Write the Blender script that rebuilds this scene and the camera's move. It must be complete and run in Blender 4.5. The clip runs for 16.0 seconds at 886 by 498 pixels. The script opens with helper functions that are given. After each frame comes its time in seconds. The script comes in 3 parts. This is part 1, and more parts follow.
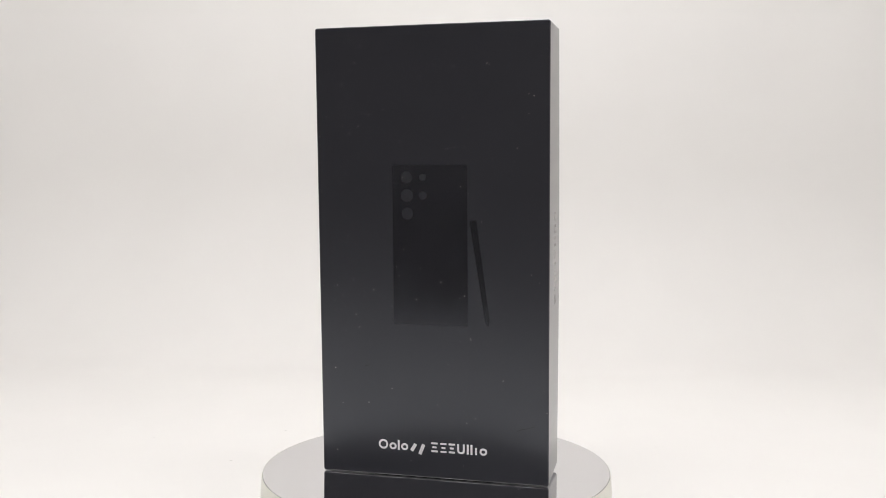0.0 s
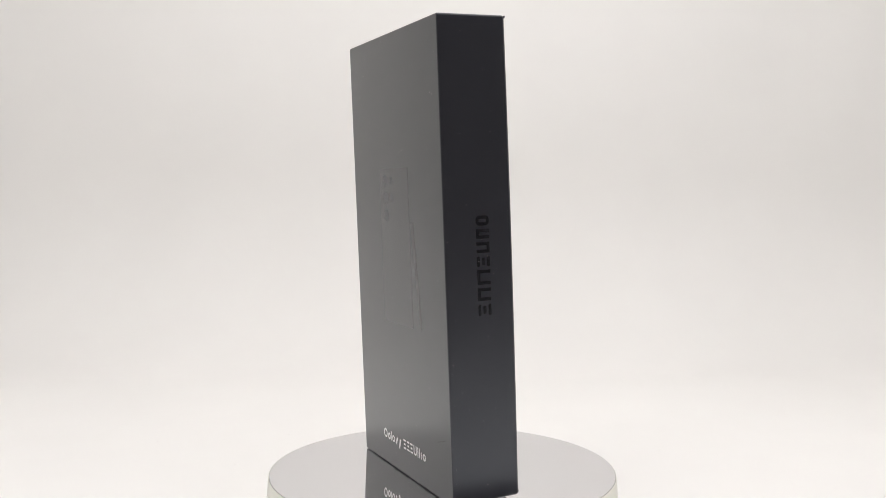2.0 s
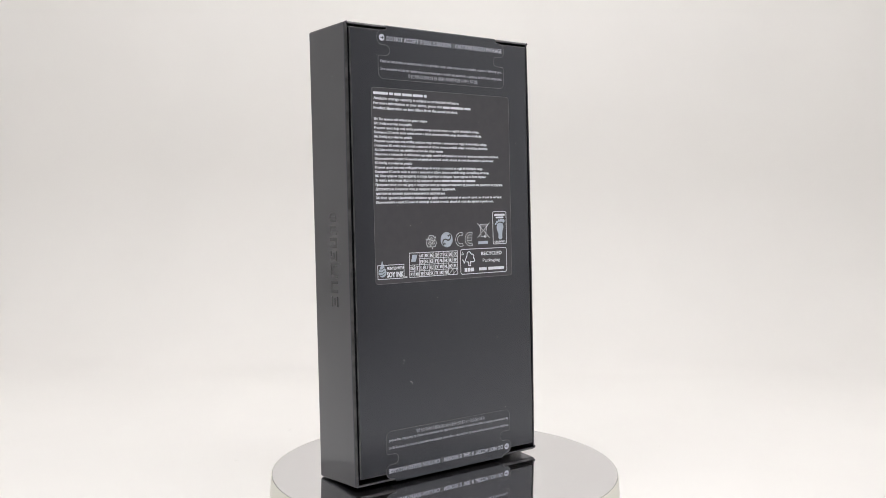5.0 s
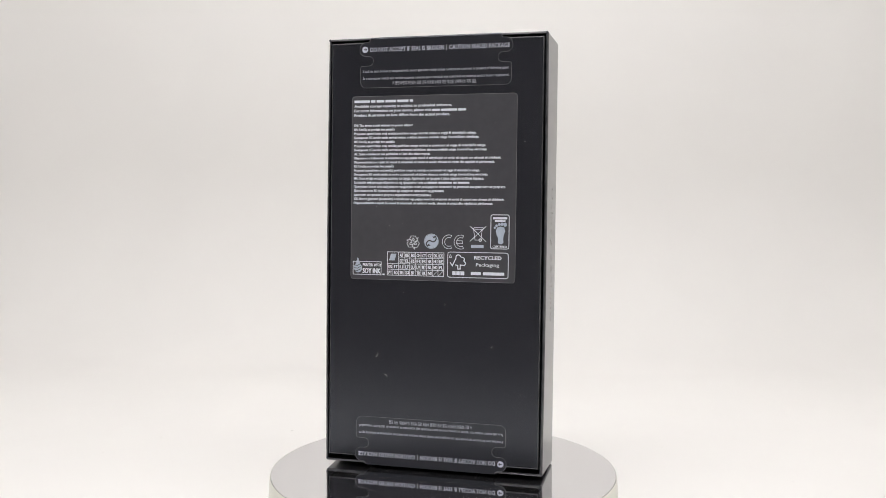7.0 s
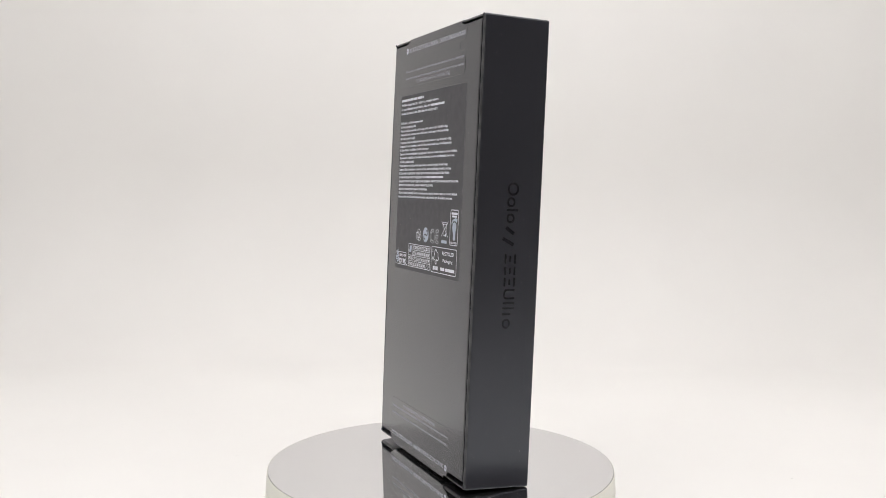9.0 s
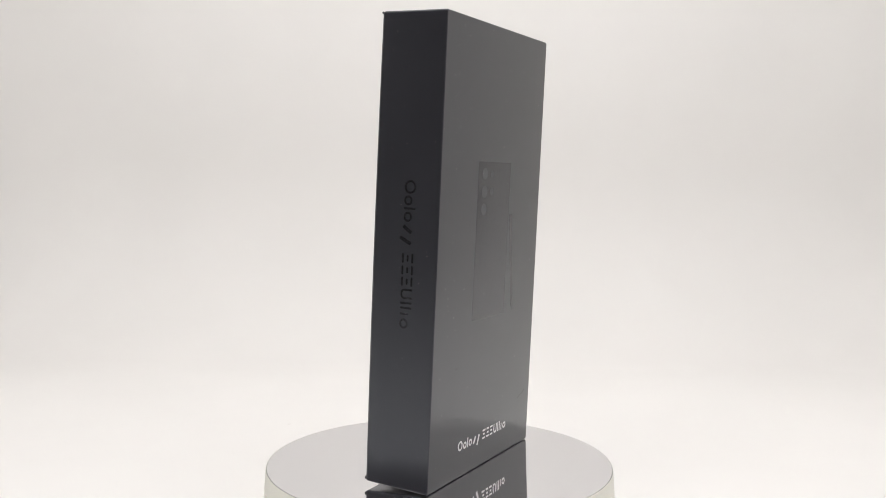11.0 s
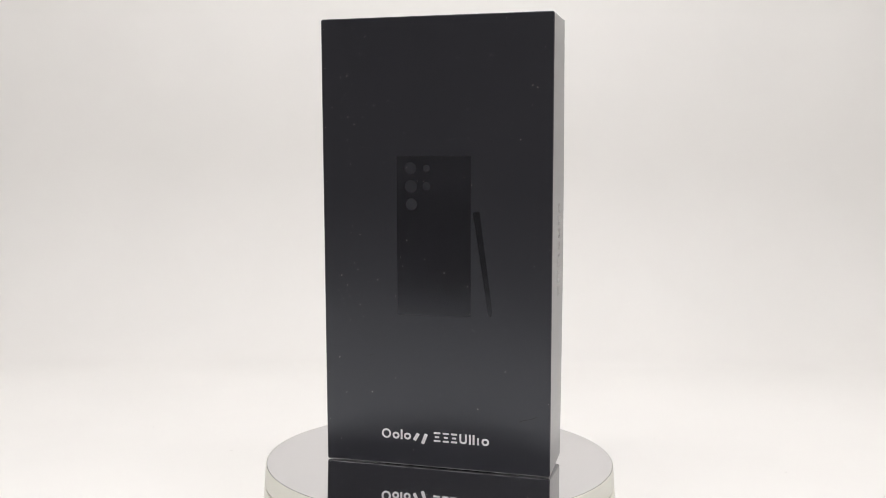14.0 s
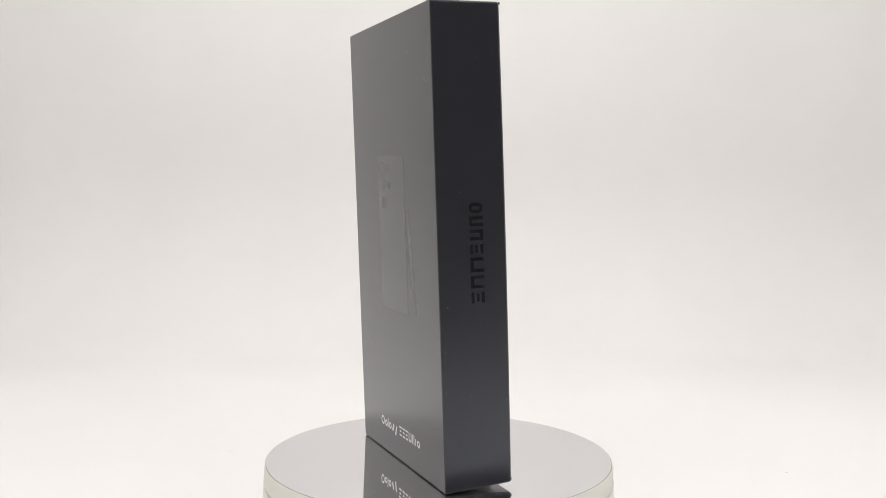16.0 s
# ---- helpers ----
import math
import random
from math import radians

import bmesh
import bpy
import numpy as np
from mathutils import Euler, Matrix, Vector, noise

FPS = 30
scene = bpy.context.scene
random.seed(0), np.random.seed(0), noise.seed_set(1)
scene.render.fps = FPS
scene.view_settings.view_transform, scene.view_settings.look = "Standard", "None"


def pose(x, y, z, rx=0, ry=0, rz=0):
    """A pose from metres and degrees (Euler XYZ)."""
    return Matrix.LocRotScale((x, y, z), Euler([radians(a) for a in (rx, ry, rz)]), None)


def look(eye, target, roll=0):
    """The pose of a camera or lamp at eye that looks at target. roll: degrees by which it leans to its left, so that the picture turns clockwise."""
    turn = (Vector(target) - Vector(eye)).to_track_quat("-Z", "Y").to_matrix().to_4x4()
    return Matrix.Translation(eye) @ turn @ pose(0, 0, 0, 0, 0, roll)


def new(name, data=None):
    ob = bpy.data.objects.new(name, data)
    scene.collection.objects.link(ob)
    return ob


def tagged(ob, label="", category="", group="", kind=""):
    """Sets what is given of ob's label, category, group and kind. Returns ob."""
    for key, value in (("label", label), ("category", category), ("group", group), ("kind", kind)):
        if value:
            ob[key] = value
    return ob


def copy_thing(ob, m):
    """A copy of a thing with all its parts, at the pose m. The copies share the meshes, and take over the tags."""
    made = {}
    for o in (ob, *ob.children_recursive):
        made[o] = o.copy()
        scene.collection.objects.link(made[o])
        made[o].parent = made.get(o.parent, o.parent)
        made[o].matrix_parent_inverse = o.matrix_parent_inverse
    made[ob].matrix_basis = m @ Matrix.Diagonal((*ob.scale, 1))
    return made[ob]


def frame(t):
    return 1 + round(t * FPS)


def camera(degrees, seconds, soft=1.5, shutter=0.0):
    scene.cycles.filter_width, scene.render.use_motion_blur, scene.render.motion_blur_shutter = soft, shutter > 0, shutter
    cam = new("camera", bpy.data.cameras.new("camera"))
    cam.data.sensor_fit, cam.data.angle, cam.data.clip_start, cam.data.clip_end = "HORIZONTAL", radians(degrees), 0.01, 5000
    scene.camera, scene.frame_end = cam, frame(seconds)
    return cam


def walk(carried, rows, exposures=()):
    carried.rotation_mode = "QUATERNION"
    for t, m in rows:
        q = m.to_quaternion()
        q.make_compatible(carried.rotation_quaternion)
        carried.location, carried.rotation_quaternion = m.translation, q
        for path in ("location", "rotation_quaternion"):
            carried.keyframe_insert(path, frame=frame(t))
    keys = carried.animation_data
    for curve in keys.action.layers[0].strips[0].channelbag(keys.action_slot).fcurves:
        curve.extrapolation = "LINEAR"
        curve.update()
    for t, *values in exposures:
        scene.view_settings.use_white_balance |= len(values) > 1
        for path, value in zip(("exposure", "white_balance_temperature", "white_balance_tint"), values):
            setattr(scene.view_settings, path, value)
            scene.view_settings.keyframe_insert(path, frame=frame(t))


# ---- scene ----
cam = camera(50.12, 16.0, soft=0.6)
walk(cam, [
    (0.0, pose(0.0003, -0.3792, 0.1123, 86.33, -0.14, -0.31)),
    (0.5, pose(-0.0008, -0.3797, 0.1122, 86.37, -0.15, -0.27)),
    (1.0, pose(-0.0015, -0.3798, 0.1115, 86.45, -0.20, -0.34)),
    (1.5, pose(-0.0022, -0.3800, 0.1112, 86.60, -0.22, -0.37)),
    (2.0, pose(-0.0030, -0.3806, 0.1103, 86.80, -0.09, -0.46)),
    (2.5, pose(-0.0041, -0.3808, 0.1114, 86.76, -0.14, -0.54)),
    (3.0, pose(-0.0043, -0.3810, 0.1123, 86.63, -0.15, -0.57)),
    (3.5, pose(-0.0049, -0.3801, 0.1130, 86.52, -0.22, -0.70)),
    (4.0, pose(-0.0063, -0.3799, 0.1135, 86.36, -0.18, -0.82)),
    (4.5, pose(-0.0068, -0.3804, 0.1137, 86.22, -0.19, -0.86)),
    (7.0, pose(-0.0009, -0.3805, 0.1152, 86.08, -0.07, -0.09)),
    (7.5, pose(0.0000, -0.3797, 0.1149, 86.05, -0.18, 0.00)),
    (8.0, pose(-0.0000, -0.3798, 0.1144, 86.01, -0.16, -0.04)),
    (10.5, pose(0.0018, -0.3799, 0.1130, 85.97, -0.40, 0.14)),
    (11.0, pose(-0.0000, -0.3799, 0.1133, 85.93, -0.43, -0.08)),
    (11.5, pose(-0.0017, -0.3809, 0.1127, 85.92, -0.41, -0.29)),
    (12.0, pose(-0.0030, -0.3804, 0.1127, 85.95, -0.42, -0.52)),
    (12.5, pose(-0.0039, -0.3804, 0.1126, 85.92, -0.34, -0.73)),
    (13.0, pose(-0.0046, -0.3809, 0.1124, 85.89, -0.43, -0.79)),
    (13.5, pose(-0.0051, -0.3804, 0.1119, 85.88, -0.42, -0.83)),
    (14.0, pose(-0.0052, -0.3806, 0.1114, 85.93, -0.48, -0.84)),
    (14.5, pose(-0.0047, -0.3795, 0.1107, 86.08, -0.47, -0.79)),
    (15.0, pose(-0.0049, -0.3795, 0.1099, 86.15, -0.56, -0.80)),
    (15.5, pose(-0.0046, -0.3801, 0.1095, 86.19, -0.55, -0.77)),
    (16.0, pose(-0.0041, -0.3804, 0.1093, 86.20, -0.36, -0.77)),
])

# ---- numbers of the set, in metres ----
MM = 0.001
BOX_W, BOX_D, BOX_H = 0.0900, 0.0264, 0.1720
DISC_R = 0.0696
FLOOR_Z = -0.029
TURN_START, TURN_RATE = 14.08, 25.852      # degrees, degrees a second
LEAN = 2.37                                 # the carton leans forward on its rear seal
STAND = (0.0030, -0.0044, 0.00158)

# ---- world and lights ----
world = bpy.data.worlds.new("dim_room_air")
world.use_nodes = True
world.node_tree.nodes["Background"].inputs[0].default_value = (0.85, 0.9, 1.0, 1)
world.node_tree.nodes["Background"].inputs[1].default_value = 0.02
scene.world = world


def area_lamp(name, x, y, z, sx, sy, watts, colour, aim):
    data = bpy.data.lights.new(name, "AREA")
    data.shape, data.size, data.size_y = "RECTANGLE", sx, sy
    data.energy, data.color = watts, colour
    ob = new(name, data)
    ob.matrix_world = look((x, y, z), aim)
    return ob


LED_COLOUR = (1.0, 0.995, 1.02)
LED_X, LED_LONG = 0.008, 1.16
LED_ROWS = [(-0.34, 2.56, 0.25), (0.06, 1.94, 0.0)]     # place, watts, lean towards the back
for led_y, led_watts, led_lean in LED_ROWS:
    area_lamp("led_light", LED_X, led_y + 0.01 * led_lean, 0.700, LED_LONG, 0.07, led_watts, LED_COLOUR, (0, led_y + 0.7 * led_lean + 0.0001, 0))

# ---- materials ----


def material(name, base, rough, metal=0.0, spec=0.5, tint=(1, 1, 1)):
    m = bpy.data.materials.new(name)
    m.use_nodes = True
    b = m.node_tree.nodes["Principled BSDF"]
    b.inputs["Base Color"].default_value = (*base, 1)
    b.inputs["Roughness"].default_value = rough
    b.inputs["Metallic"].default_value = metal
    b.inputs["Specular IOR Level"].default_value = spec
    b.inputs["Specular Tint"].default_value = (*tint, 1)
    return m


def node(m, kind, **values):
    n = m.node_tree.nodes.new(kind)
    for k, v in values.items():
        n.inputs[k].default_value = v
    return n


def join(m, a, out, b, socket):
    m.node_tree.links.new(a.outputs[out], b.inputs[socket])


def mottled(m, base, dark, scale, low=0.35, high=0.7, detail=4.0):
    """Base colour drifting between two close tones over the surface."""
    b = m.node_tree.nodes["Principled BSDF"]
    co = node(m, "ShaderNodeTexCoord")
    no = node(m, "ShaderNodeTexNoise", Scale=scale, Detail=detail)
    ra = node(m, "ShaderNodeValToRGB")
    ra.color_ramp.elements[0].position, ra.color_ramp.elements[1].position = low, high
    ra.color_ramp.elements[0].color, ra.color_ramp.elements[1].color = (*dark, 1), (*base, 1)
    join(m, co, "Object", no, "Vector")
    join(m, no, "Fac", ra, "Fac")
    join(m, ra, "Color", b, "Base Color")
    return m


def uneven_gloss(m, scale, low, high, stretch=(1, 1, 1)):
    b = m.node_tree.nodes["Principled BSDF"]
    co = node(m, "ShaderNodeTexCoord")
    mp = node(m, "ShaderNodeMapping", Scale=stretch)
    no = node(m, "ShaderNodeTexNoise", Scale=scale, Detail=1.5)
    rg = node(m, "ShaderNodeMapRange")
    rg.inputs["From Min"].default_value, rg.inputs["From Max"].default_value = 0.3, 0.7
    rg.inputs["To Min"].default_value, rg.inputs["To Max"].default_value = low, high
    join(m, co, "Object", mp, "Vector")
    join(m, mp, "Vector", no, "Vector")
    join(m, no, "Fac", rg, "Value")
    join(m, rg, "Result", b, "Roughness")
    return m


def relief(m, scale, depth, strength=0.3, stretch=(1, 1, 1), detail=3.0):
    b = m.node_tree.nodes["Principled BSDF"]
    co = node(m, "ShaderNodeTexCoord")
    mp = node(m, "ShaderNodeMapping", Scale=stretch)
    no = node(m, "ShaderNodeTexNoise", Scale=scale, Detail=detail)
    bu = node(m, "ShaderNodeBump", Strength=strength, Distance=depth)
    join(m, co, "Object", mp, "Vector")
    join(m, mp, "Vector", no, "Vector")
    join(m, no, "Fac", bu, "Height")
    join(m, bu, "Normal", b, "Normal")
    return m


def varnished(m, weight, rough):
    """A clear coat over the print."""
    b = m.node_tree.nodes["Principled BSDF"]
    b.inputs["Coat Weight"].default_value = weight
    b.inputs["Coat Roughness"].default_value = rough
    b.inputs["Coat IOR"].default_value = 1.5
    return m


SHEET = mottled(material("matt_white_sweep", (0.80, 0.785, 0.765), 0.75, spec=0.2),
                (0.805, 0.79, 0.77), (0.785, 0.77, 0.75), 9)
FABRIC = mottled(material("white_tent_fabric", (0.8, 0.79, 0.775), 0.85, spec=0.2),
                 (0.81, 0.80, 0.785), (0.78, 0.77, 0.755), 14)
BOUNCE_PAINT = mottled(material("pale_bounce_paint", (0.70, 0.67, 0.65), 0.8), (0.70, 0.67, 0.65), (0.64, 0.615, 0.59), 2)
CARPET = relief(mottled(material("dark_room_floor", (0.12, 0.11, 0.1), 0.9), (0.12, 0.11, 0.10), (0.08, 0.075, 0.07), 30), 300, 0.002)
DIFFUSER = material("led_diffuser", (0.9, 0.9, 0.88), 0.5)
DIFFUSER.node_tree.nodes["Principled BSDF"].inputs["Emission Color"].default_value = (1.0, 0.965, 0.93, 1)
DIFFUSER.node_tree.nodes["Principled BSDF"].inputs["Emission Strength"].default_value = 6.0
ALUMINIUM = uneven_gloss(material("led_aluminium", (0.75, 0.75, 0.76), 0.35, 1.0), 60, 0.3, 0.45)

COOL = (0.68, 0.80, 1.0)      # the coating mirrors slightly blue
CARD = uneven_gloss(mottled(varnished(material("soft_touch_black_card", (0.022, 0.0208, 0.025), 0.295, spec=0.5, tint=COOL), 0.88, 0.29),
                    (0.0218, 0.0206, 0.0247), (0.0194, 0.0183, 0.0221), 45), 200, 0.284, 0.308, (0.3, 0.3, 1.0))
# Paler grey that paints the bevel highlights of lid rim and tray.
EDGE_GLINT = mottled(material("card_edge_glint", (0.06, 0.06, 0.064), 0.4), (0.10, 0.10, 0.105), (0.04, 0.04, 0.043), 250)
# Much paler grey for the lid's lower front bevel.
PALE_EDGE = mottled(material("pale_card_edge", (0.2, 0.2, 0.205), 0.5), (0.26, 0.26, 0.265), (0.08, 0.08, 0.083), 200)
TRAY_CARD = relief(uneven_gloss(mottled(varnished(material("smooth_black_card", (0.019, 0.0178, 0.0215), 0.24, spec=0.5, tint=COOL), 0.85, 0.24),
                   (0.0190, 0.0190, 0.0240), (0.0182, 0.0182, 0.0231), 300), 100, 0.23, 0.25), 1500, 0.000002, 0.03)
UV_GLOSS = relief(uneven_gloss(varnished(material("spot_gloss_black", (0.0150, 0.0146, 0.0174), 0.15, spec=0.5, tint=COOL), 0.82, 0.15), 160, 0.12, 0.20, (1, 1, 0.3)),
                  300, 0.00008, 0.5, (1, 1, 0.35), 2.0)
EMBOSS = uneven_gloss(varnished(material("embossed_gloss_black", (0.0110, 0.0104, 0.0125), 0.2, spec=0.5, tint=COOL), 0.72, 0.18), 200, 0.15, 0.20)
SILVER_INK = mottled(material("pale_silver_ink", (0.92, 0.91, 0.915), 0.4), (0.94, 0.93, 0.935), (0.86, 0.85, 0.855), 500)
WHITE_INK = mottled(material("pale_print_ink", (0.84, 0.87, 0.94), 0.5), (0.86, 0.89, 0.95), (0.78, 0.81, 0.88), 600)
PALE_BLUE_INK = mottled(material("pale_blue_print_ink", (0.50, 0.56, 0.66), 0.5), (0.52, 0.58, 0.68), (0.46, 0.52, 0.61), 600)
GREY_INK = mottled(varnished(material("grey_seal_ink", (0.60, 0.62, 0.72), 0.4), 0.85, 0.25), (0.62, 0.64, 0.74), (0.54, 0.56, 0.66), 600)
DIM_INK = mottled(varnished(material("dim_seal_ink", (0.46, 0.47, 0.53), 0.4), 0.85, 0.25), (0.48, 0.49, 0.55), (0.40, 0.41, 0.47), 600)
LABEL_PAPER = uneven_gloss(mottled(material("charcoal_label_paper", (0.050, 0.049, 0.058), 0.5),
                           (0.064, 0.063, 0.072), (0.058, 0.057, 0.066), 400), 300, 0.44, 0.52)
LABEL_EDGE = material("label_cut_edge", (0.22, 0.22, 0.23), 0.5)
SEAL_FILM = relief(uneven_gloss(varnished(material("satin_seal_film", (0.0238, 0.0240, 0.0295), 0.25, spec=0.5, tint=COOL), 0.85, 0.25), 120, 0.24, 0.26), 700, 0.000003, 0.05)
SEAL_EDGE = material("seal_cut_edge", (0.16, 0.16, 0.168), 0.35)
DUST = mottled(material("pale_dust", (0.45, 0.44, 0.42), 0.9), (0.60, 0.58, 0.56), (0.36, 0.35, 0.34), 2500)
DISC_DUST = mottled(material("white_dust", (0.72, 0.70, 0.68), 0.9), (0.74, 0.72, 0.70), (0.6, 0.58, 0.56), 900)
DARK_SCRATCH = material("dark_scratch", (0.010, 0.010, 0.011), 0.3)

MIRROR = uneven_gloss(material("dark_mirror_film", (0.868, 0.865, 0.884), 0.03, 0.99), 30, 0.015, 0.05)
DISC_EDGE = material("disc_cut_edge", (0.26, 0.25, 0.235), 0.35)
CREAM_PLASTIC = relief(uneven_gloss(mottled(material("cream_white_plastic", (0.74, 0.72, 0.65), 0.4),
                       (0.83, 0.82, 0.745), (0.80, 0.79, 0.715), 40), 60, 0.36, 0.46), 900, 0.00005, 0.15)
SEAM = material("dark_seam", (0.06, 0.06, 0.055), 0.6)

# ---- mesh helpers ----


def part(name, bm, mats, parent, label="", kind=""):
    me = bpy.data.meshes.new(name)
    bm.normal_update()
    bm.to_mesh(me)
    bm.free()
    for m in mats if isinstance(mats, (list, tuple)) else [mats]:
        me.materials.append(m)
    ob = new(name, me)
    ob.parent = parent
    return tagged(ob, label, kind=kind)


def rounded_rect(w, h, r, n=4):
    """Corner points of a rounded rectangle about the origin, counter-clockwise."""
    pts = []
    for cx, cy, a0 in ((w - r, h - r, 0), (-w + r, h - r, 90), (-w + r, -h + r, 180), (w - r, -h + r, 270)):
        for k in range(n + 1):
            a = radians(a0 + 90 * k / n)
            pts.append((cx + r * math.cos(a), cy + r * math.sin(a)))
    return pts


def skin(bm, loops, cap_first=False, cap_last=False, mat=0):
    rings = [[bm.verts.new(v) for v in lp] for lp in loops]
    for a, b in zip(rings, rings[1:]):
        for i in range(len(a)):
            j = (i + 1) % len(a)
            bm.faces.new((a[i], a[j], b[j], b[i])).material_index = mat
    if cap_first:
        bm.faces.new(list(reversed(rings[0]))).material_index = mat
    if cap_last:
        bm.faces.new(rings[-1]).material_index = mat
    return rings


def lathe(profile, steps=128, mats=None):
    """Surface of revolution about z from (radius, height) pairs; mats gives the slot of each band."""
    bm = bmesh.new()
    rings = []
    for r, z in profile:
        rings.append([bm.verts.new((r * math.cos(2 * math.pi * k / steps), r * math.sin(2 * math.pi * k / steps), z)) for k in range(steps)])
    for i, (a, b) in enumerate(zip(rings, rings[1:])):
        for k in range(steps):
            f = bm.faces.new((a[k], a[(k + 1) % steps], b[(k + 1) % steps], b[k]))
            f.smooth = True
            f.material_index = mats[i] if mats else 0
    return bm, rings


def slab(bm, x0, x1, y0, y1, z0, z1):
    vs = [bm.verts.new((x, y, z)) for x in (x0, x1) for y in (y0, y1) for z in (z0, z1)]
    for q in ((0, 1, 3, 2), (4, 6, 7, 5), (0, 4, 5, 1), (2, 3, 7, 6), (0, 2, 6, 4), (1, 5, 7, 3)):
        bm.faces.new([vs[k] for k in q])


# ---- the added unseen room and the light tent ----
def room():
    # Unseen shell, added to close the set; its pale walls bounce tent light.
    w, d, low, high = 1.6, 1.3, FLOOR_Z - 0.012, 2.3
    for name, dims in (("wall_north", (-w, w, d, d + 0.1, low, high)), ("wall_south", (-w, w, -d - 0.1, -d, low, high)),
                       ("wall_east", (w, w + 0.1, -d - 0.1, d + 0.1, low, high)), ("wall_west", (-w - 0.1, -w, -d - 0.1, d + 0.1, low, high))):
        bm = bmesh.new()
        slab(bm, *dims)
        tagged(part(name, bm, BOUNCE_PAINT, None), "unseen pale grey wall added to bounce tent light", "wall", kind="structure")
    bm = bmesh.new()
    slab(bm, -w - 0.1, w + 0.1, -d - 0.1, d + 0.1, low - 0.1, low)
    tagged(part("floor", bm, CARPET, None), "plain dark floor added unseen under the light tent", "floor", kind="structure")
    bm = bmesh.new()
    slab(bm, -w - 0.1, w + 0.1, -d - 0.1, d + 0.1, high, high + 0.1)
    tagged(part("ceiling", bm, BOUNCE_PAINT, None), "unseen pale grey ceiling added to close the set", "ceiling", kind="structure")


TENT_X, TENT_FRONT, TENT_BACK, TENT_TOP = 0.75, -0.40, 0.50, 0.73


def tent():
    # seamless sheet: floor, wide curve, back wall
    radius, start = 0.16, TENT_BACK - 0.16
    line = [(TENT_FRONT, FLOOR_Z), (-0.2, FLOOR_Z), (0.0, FLOOR_Z)]
    for k in range(33):
        a = radians(90 * k / 32)
        line.append((start + radius * math.sin(a), FLOOR_Z + radius * (1 - math.cos(a))))
    line.append((TENT_BACK, TENT_TOP))
    bm = bmesh.new()
    cols = 12
    front = [[bm.verts.new((-TENT_X + 2 * TENT_X * i / cols, y, z)) for i in range(cols + 1)] for y, z in line]
    for a, b in zip(front, front[1:]):
        for i in range(cols):
            bm.faces.new((a[i], a[i + 1], b[i + 1], b[i])).smooth = True
    sheet = part("backdrop", bm, SHEET, None)
    thick = sheet.modifiers.new("thickness", "SOLIDIFY")
    thick.thickness, thick.offset = 0.002, -1
    tagged(sheet, "seamless matt white paper sweep under and behind turntable", "backdrop", kind="structure")
    for name, x0, x1 in (("wall_tent_west", -TENT_X - 0.006, -TENT_X), ("wall_tent_east", TENT_X, TENT_X + 0.006)):
        bm = bmesh.new()
        slab(bm, x0, x1, -0.35, TENT_BACK + 0.01, FLOOR_Z - 0.012, TENT_TOP)
        tagged(part(name, bm, FABRIC, None), "white fabric side wall of the light tent", "tent wall", kind="structure")
    bm = bmesh.new()
    slab(bm, -TENT_X - 0.006, TENT_X + 0.006, TENT_FRONT, TENT_BACK + 0.01, TENT_TOP, TENT_TOP + 0.006)
    tagged(part("ceiling_tent", bm, FABRIC, None), "white fabric top of the light tent", "tent ceiling", kind="structure")


def led_strip():
    ob = new("led_strip")
    bm = bmesh.new()
    skin(bm, [[(x * (LED_LONG / 2 + 0.02), y * 0.045, z) for x, y in ((-1, -1), (1, -1), (1, 1), (-1, 1))] for z in (0.0, 0.018)], True, True)
    bmesh.ops.bevel(bm, geom=bm.edges[:], offset=0.002, segments=2, affect="EDGES")
    part("housing", bm, ALUMINIUM, ob)
    bm = bmesh.new()
    skin(bm, [[(x, y, z) for x, y in rounded_rect(LED_LONG / 2 + 0.005, 0.036, 0.006)] for z in (0.0, -0.004)], False, True)
    bmesh.ops.reverse_faces(bm, faces=bm.faces[:])
    part("diffuser", bm, DIFFUSER, ob, "glowing white diffuser")
    tagged(ob, "lit white LED strip lamp under the tent top", "lamp", group="tent lamps")
    return ob


def dust_flakes(bm, rng, count, place, small, large):
    """Small irregular flakes; place(rng) gives origin and two directions on the surface."""
    for _ in range(count):
        o, u, v = place(rng)
        size = small + (large - small) * rng.random() ** 3
        a0, thin = rng.random() * 6.28, 0.25 + 0.75 * rng.random()
        vs = []
        for k in range(5):
            a = 6.283 * k / 5
            r = size * (0.7 + 0.6 * rng.random())
            c, s = r * math.cos(a), r * math.sin(a) * thin
            vs.append(bm.verts.new(o + u * (c * math.cos(a0) - s * math.sin(a0)) + v * (c * math.sin(a0) + s * math.cos(a0))))
        bm.faces.new(vs)


def fibre(bm, o, u, v, length, bend, angle, width):
    """A short curled thread lying on a surface."""
    pts = []
    for k in range(7):
        s = k / 6 - 0.5
        x, y = s * length, bend * (0.25 - s * s) * length
        pts.append(o + u * (x * math.cos(angle) - y * math.sin(angle)) + v * (x * math.sin(angle) + y * math.cos(angle)))
    n = u.cross(v).normalized()
    row = []
    for k, p in enumerate(pts):
        d = (pts[min(k + 1, 6)] - pts[max(k - 1, 0)]).normalized()
        sd = n.cross(d) * width / 2
        row.append((bm.verts.new(p - sd), bm.verts.new(p + sd)))
    for a, b in zip(row, row[1:]):
        bm.faces.new((a[0], b[0], b[1], a[1]))


